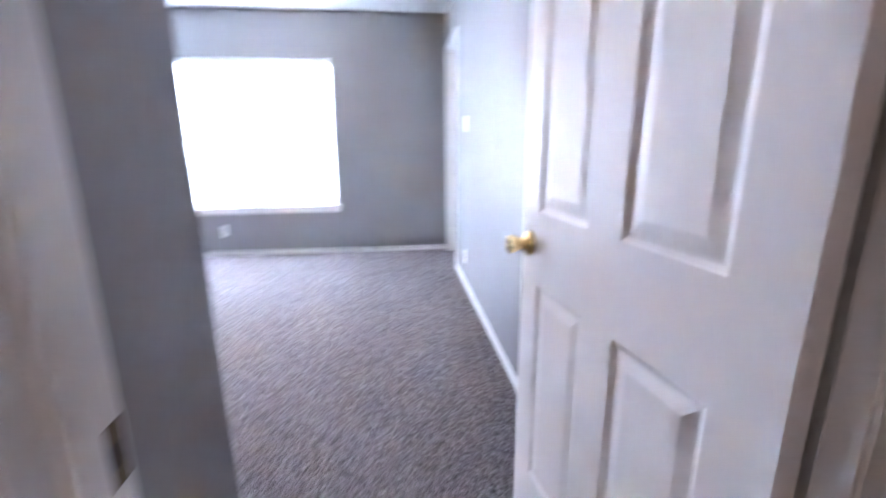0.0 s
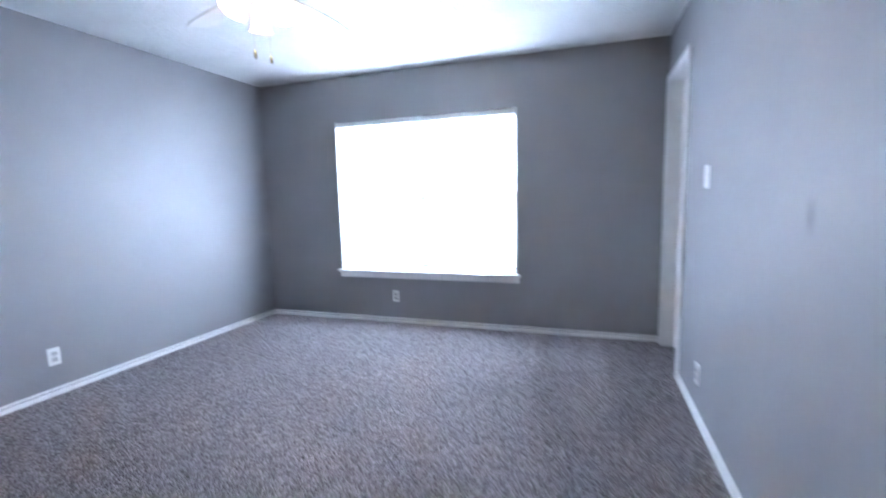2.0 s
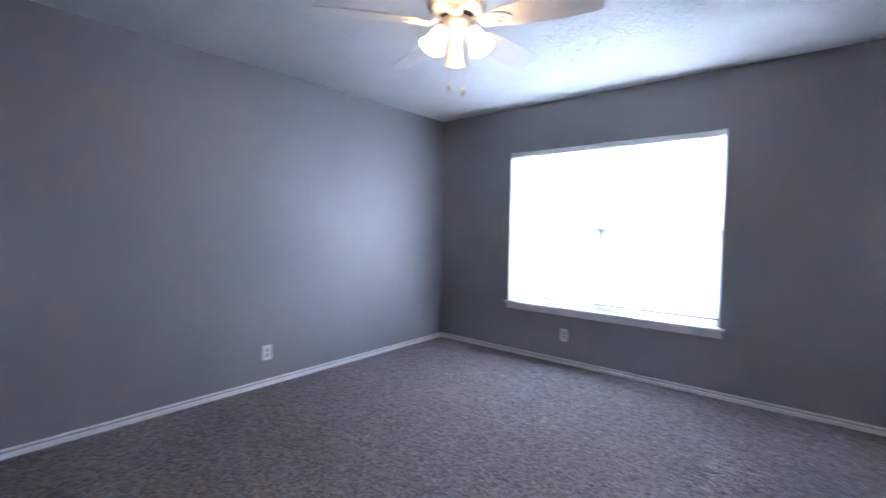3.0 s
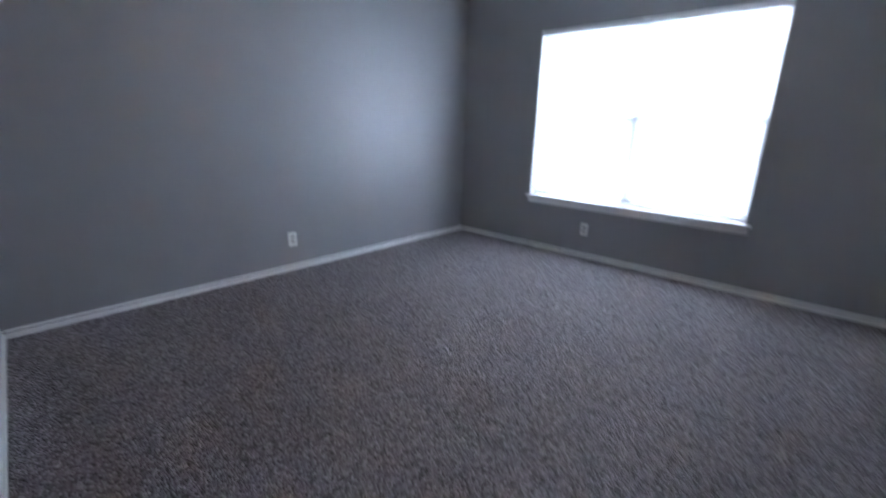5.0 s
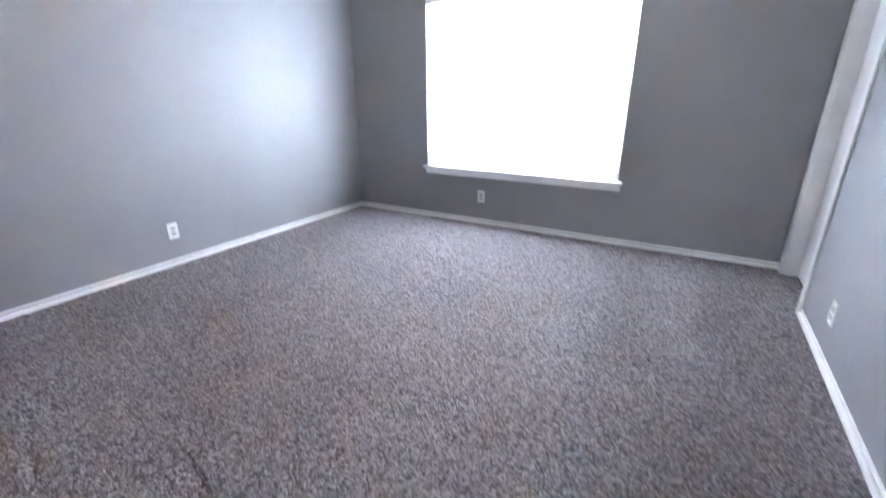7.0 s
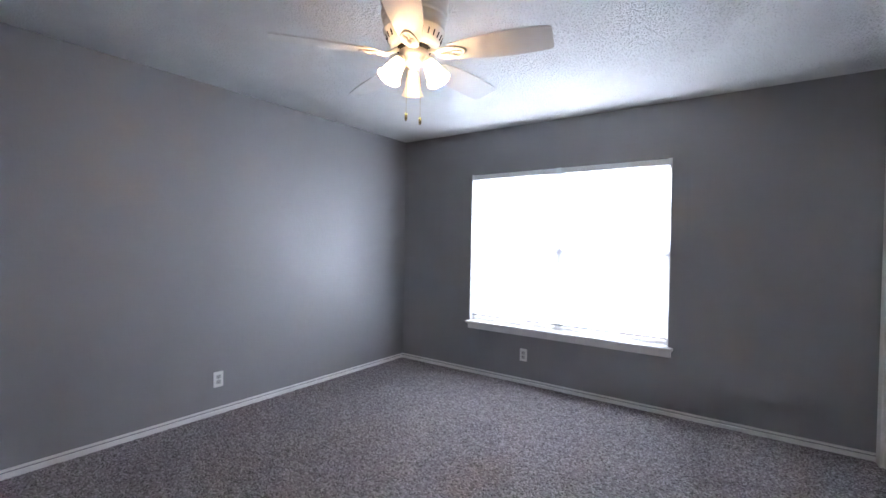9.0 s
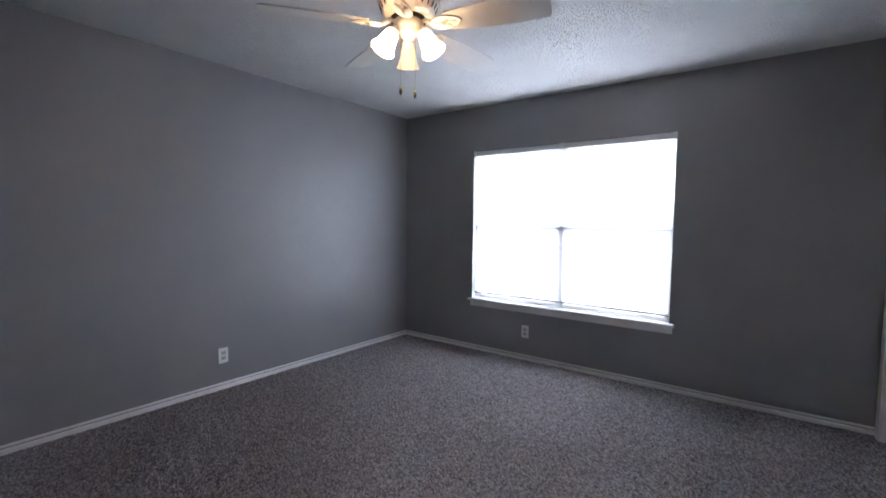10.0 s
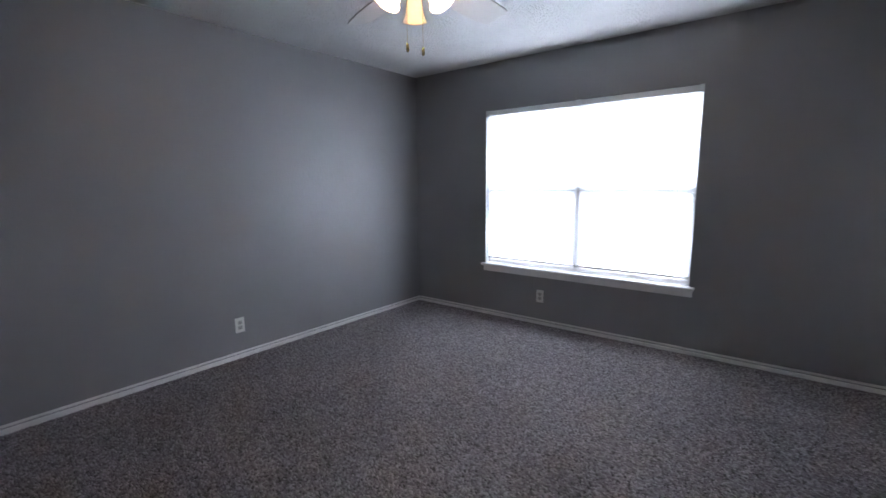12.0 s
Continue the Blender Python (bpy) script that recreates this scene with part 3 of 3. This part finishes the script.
def iron_mesh():
    """The cast bracket under a blade: a neck, a leaf-shaped plate with a crescent opening, and screws."""
    bm = bmesh.new()
    tube(bm, [(0.070, 0, 0.022), (0.100, 0, 0.010), (0.135, 0, -0.010), (0.175, 0, -0.008)], 0.010, 10)
    outer = [(0.182 + 0.072 * math.cos(a), 0.040 * math.sin(a) * (1.0 - 0.25 * math.cos(a))) for a in [2 * math.pi * k / 28 for k in range(28)]]
    hole = [(0.212 + 0.022 * math.cos(a), 0.026 * math.sin(a)) for a in [2 * math.pi * k / 28 for k in range(28)]]
    for z0, z1 in ((-0.0095, -0.0035),):
        rings = [[bm.verts.new((x, y, z)) for x, y in r] for r, z in ((outer, z1), (outer, z0), (hole, z0), (hole, z1))]
        for a, b in zip(rings, rings[1:] + rings[:1]):
            for i in range(28):
                bm.faces.new((a[i], a[(i + 1) % 28], b[(i + 1) % 28], b[i]))
    tube(bm, [(0.188, 0, -0.0065), (0.212, 0, -0.0065), (0.236, 0, -0.0065)], 0.0045, 8)
    for sx, sy in ((0.160, 0), (0.204, 0.032), (0.204, -0.032)):
        lathe(bm, [(0, -0.0125), (0.005, -0.0115), (0.006, -0.009)], 10, Matrix.Translation((sx, sy, 0)))
    return finish(bm, "blade_iron", FAN_WHITE, True)


BLADE, IRON = blade_mesh(), iron_mesh()
for k in range(5):
    b = new("blade", BLADE)
    b.parent = fan
    b.matrix_basis = pose(0, 0, BZ + 0.012, 0, 0, 15.4 + 72 * k) @ pose(0, 0, 0, -14)
    tagged(b, "white laminate blade")
    i = new("blade_iron", IRON)
    i.parent = b
    tagged(i, "white cast blade bracket")

SHADE = [(0.022, 0.0), (0.026, -0.006), (0.032, -0.022), (0.0365, -0.042), (0.040, -0.062), (0.0435, -0.080), (0.051, -0.096), (0.056, -0.103),
         (0.0535, -0.103), (0.0485, -0.095), (0.041, -0.079), (0.0375, -0.061), (0.034, -0.042), (0.0295, -0.022), (0.022, -0.004)]
for k, (azimuth, lit) in enumerate(((131, False), (11, True), (251, True))):
    turn = pose(0, 0, -0.272 if lit else -0.283, 0, 0, azimuth)
    tip = turn @ Matrix.Translation((0.072, 0, -0.022))
    arm = part("lamp_arm", tube(bmesh.new(), [turn @ Vector(p) for p in ((0.040, 0, 0.0), (0.058, 0, 0.002), (0.068, 0, -0.008), (0.074, 0, -0.022))], 0.009, 10), FAN_WHITE, fan, "white lamp arm", smooth=True)
    hang = tip @ pose(0, 0, 0, 0, -30, 0)
    part("socket", lathe(bmesh.new(), [(0, 0.012), (0.018, 0.010), (0.026, 0.0), (0.027, -0.012), (0.024, -0.016), (0, -0.016)], 24, hang), FAN_WHITE, arm, "white fitter cap", smooth=True)
    shade = part("shade", lathe(bmesh.new(), SHADE, 36, hang @ Matrix.Translation((0, 0, -0.008))), LIT_GLASS if lit else UNLIT_GLASS, arm,
                 "glowing frosted glass bell shade" if lit else "dim frosted glass bell shade", smooth=True)
    if lit:
        part("bulb", lathe(bmesh.new(), [(0, -0.018), (0.013, -0.020), (0.014, -0.040), (0.024, -0.056), (0.026, -0.070), (0.020, -0.084), (0, -0.092)], 20, hang), BULB, arm, "lit warm bulb", smooth=True)
for px, py, length in ((-0.012, -0.036, 0.245), (0.026, 0.020, 0.255)):
    bm = bmesh.new()
    tube(bm, [(px, py, -0.285), (px, py, -0.285 - length)], 0.0008, 6)
    chain = part("pull_chain", bm, BRASS, fan, "thin brass pull chain")
    bm = bmesh.new()
    lathe(bm, [(0, 0.0), (0.004, -0.003), (0.0065, -0.014), (0.0065, -0.028), (0.004, -0.036), (0, -0.038)], 12, Matrix.Translation((px, py, -0.285 - length)))
    part("pull_fob", bm, BRASS, chain, "small brass pull fob", smooth=True)

# ---- carpet pile ----
def clumps(rng, x, y, long, wide):
    """Smooth random field from 0 to 1 with bumps of about the given length along x and width along y."""
    u, v = (x - x.min()) / long, (y - y.min()) / wide
    i, j = u.astype(int), v.astype(int)
    g = rng.random((i.max() + 2, j.max() + 2))
    a, b = u - i, v - j
    a, b = a * a * (3 - 2 * a), b * b * (3 - 2 * b)
    return (g[i, j] * (1 - a) + g[i + 1, j] * a) * (1 - b) + (g[i, j + 1] * (1 - a) + g[i + 1, j + 1] * a) * b


def carpet():
    rng = np.random.default_rng(7)
    step = 0.0081
    gx, gy = np.meshgrid(np.arange(XS + 0.004, 0.078, step), np.arange(DY0 - 0.3, YB - 0.002, step))
    x, y = gx.ravel(), gy.ravel()
    x = x + rng.uniform(-0.36, 0.36, x.size) * step
    y = y + rng.uniform(-0.36, 0.36, y.size) * step
    edge = CY + (BY - CY) * (CX - x) / (CX - XS)
    left = XL + (XS - XL) * (YB - y) / (YB - BY)
    keep = ((x > CX) | (y > edge)) & ((x < -0.002) | ((y > OY0) & (y < OY1))) & (x > left + 0.002) & (y < YB - 0.002)
    keep &= (y > DY1) | ((x > JL) & (x < JR))
    x, y = x[keep], y[keep]
    n = x.size
    # pile laid over in strokes, mostly along the room
    along = np.sin(x * 26.0 + 0.9 * np.sin(y * 1.1)) + 0.7 * np.sin(x * 11.0 + y * 0.9 + 1.0)
    across = 0.9 * np.sin(y * 62.0 + x * 19.0 + 1.2 * np.sin(x * 1.7)) + 0.6 * np.sin(y * 41.0 + x * 13.0 + 0.8 * np.sin(y * 2.1)) + 0.35 * np.sin(y * 17.0 + x * 4.0)
    mix = 1 / (1 + np.exp(-(x + 1.9) * 4))
    stroke = along * mix + across * (1 - mix)
    fade = 0.55 + 0.45 * np.sin(y * 1.9 + 2.3 * x) * np.sin(x * 2.9 - y * 0.7 + 0.5)
    toward_left = 1 / (1 + np.exp((x + 2.45) * 4.0))
    toward_right = 1 / (1 + np.exp(-(x + 0.80 + 0.25 * np.clip(y - 3.0, 0, 2)) * 6.0))
    shade_side = 1 / (1 + np.exp((x + 0.8 * y + 0.2) * 3.0))
    # slope of yarn tops: tipped from the window, darkening left and right; also strokes
    slope = 0.24 * shade_side + 0.18 * toward_right - 0.04
    slope -= (0.050 * fade + 0.140 * np.maximum(shade_side, 0.6 * toward_left) + 0.140 * np.exp(-((x + 0.8) / 0.5) ** 2)) * np.tanh(0.9 * stroke)
    slope += rng.normal(0, 0.11, n)
    lean = 0.0014 - 0.0062 * shade_side - 0.0056 * toward_right
    lean += (0.0010 * fade + 0.0030 * np.maximum(shade_side, 0.6 * toward_left) + 0.0030 * np.exp(-((x + 0.8) / 0.5) ** 2)) * np.tanh(0.9 * stroke)
    lateral = rng.normal(0, 0.12, n)
    # yarn ends: short flat-topped twists, lying mostly across the room
    turn = clumps(rng, x, y, 0.026, 0.018)
    ang = rng.normal(0.0, 0.55, n) + 1.2 * (turn - 0.5)
    tall = rng.uniform(0.0068, 0.0092, n) * (0.84 + 0.32 * clumps(rng, x, y, 0.020, 0.013))
    tall = np.where(rng.random(n) < 0.15, 0.50 * tall, tall)
    tall *= np.clip(np.minimum(np.minimum(YB - y, x - XL + 0.03), -x + 0.004 + 9 * ((y > OY0) & (y < OY1))) / 0.035, 0.35, 1.0)
    half, wide = rng.uniform(0.0052, 0.0080, n), rng.uniform(0.0030, 0.0040, n)
    # smaller tufts, wider gaps: shade of strokes and both sides put into the shape
    strength = np.maximum(np.maximum(shade_side, 0.7 * toward_left), np.exp(-((x + 0.7) / 0.45) ** 2)) + 0.25 * fade
    full = 1.07 - 0.22 * shade_side - 0.24 * toward_right - 0.22 * strength * np.tanh(0.9 * stroke)
    half, wide = half * full, wide * full
    ux, uy = np.cos(ang), np.sin(ang)
    co = np.zeros((n, 8, 3), dtype=np.float32)
    for k, (a, b) in enumerate(((-1, -1), (1, -1), (1, 1), (-1, 1))):
        co[:, k] = np.stack([x + a * half * ux - b * wide * uy, y + a * half * uy + b * wide * ux, np.full(n, 0.0006)], 1)
        dx, dy = a * 0.86 * half * ux - b * 0.78 * wide * uy, a * 0.86 * half * uy + b * 0.78 * wide * ux
        co[:, k + 4] = np.stack([x + dx, y + lean + dy, np.maximum(tall + slope * dy * 1.6 + lateral * dx, 0.001)], 1)
    loops = np.array([4, 5, 6, 7, 0, 1, 5, 4, 1, 2, 6, 5, 2, 3, 7, 6, 3, 0, 4, 7])
    verts = (loops[None] + 8 * np.arange(n)[:, None]).reshape(-1)
    # the dense foot of the pile, a thin sheet between the walls
    foot = [(XS - 0.03, 1.10, 0.0, YB), (CX, DY1, 0.0, 1.10), (JL, DY0 - 0.3, JR, DY1), (0.0, OY0, 0.080, OY1)]
    sheet = np.array([(px, py, 0.0012) for x0, y0, x1, y1 in foot for px, py in ((x0, y0), (x1, y0), (x1, y1), (x0, y1))], dtype=np.float32)
    verts = np.concatenate([verts, 8 * n + np.arange(4 * len(foot))])
    me = bpy.data.meshes.new("carpet")
    me.vertices.add(n * 8 + 4 * len(foot))
    me.vertices.foreach_set("co", np.concatenate([co.reshape(-1), sheet.reshape(-1)]))
    me.loops.add(verts.size)
    me.loops.foreach_set("vertex_index", verts.astype(np.int32))
    me.polygons.add(n * 5 + len(foot))
    me.polygons.foreach_set("loop_start", np.arange(0, verts.size, 4, dtype=np.int32))
    me.polygons.foreach_set("use_smooth", np.ones(n * 5 + len(foot), dtype=bool))
    me.update(calc_edges=True)
    me.materials.append(CARPET)
    return tagged(new("carpet", me), "grey speckled twist-pile carpet with vacuum strokes", "carpet", kind="stuff")


# ---- hall light, out of sight behind the way in ----
hall_light = tagged(new("ceiling_light"), "round frosted ceiling light of the hall", "ceiling light")
hall_light.location = (-0.62, -0.90, H)
part("base", lathe(bmesh.new(), [(0, 0), (0.15, 0), (0.15, -0.02), (0, -0.02)], 32), FAN_WHITE, hall_light)
part("diffuser", lathe(bmesh.new(), [(0.14, -0.02), (0.135, -0.05), (0.10, -0.08), (0.05, -0.095), (0, -0.1)], 32), HALL_GLASS, hall_light, "glowing frosted diffuser", smooth=True)

carpet()
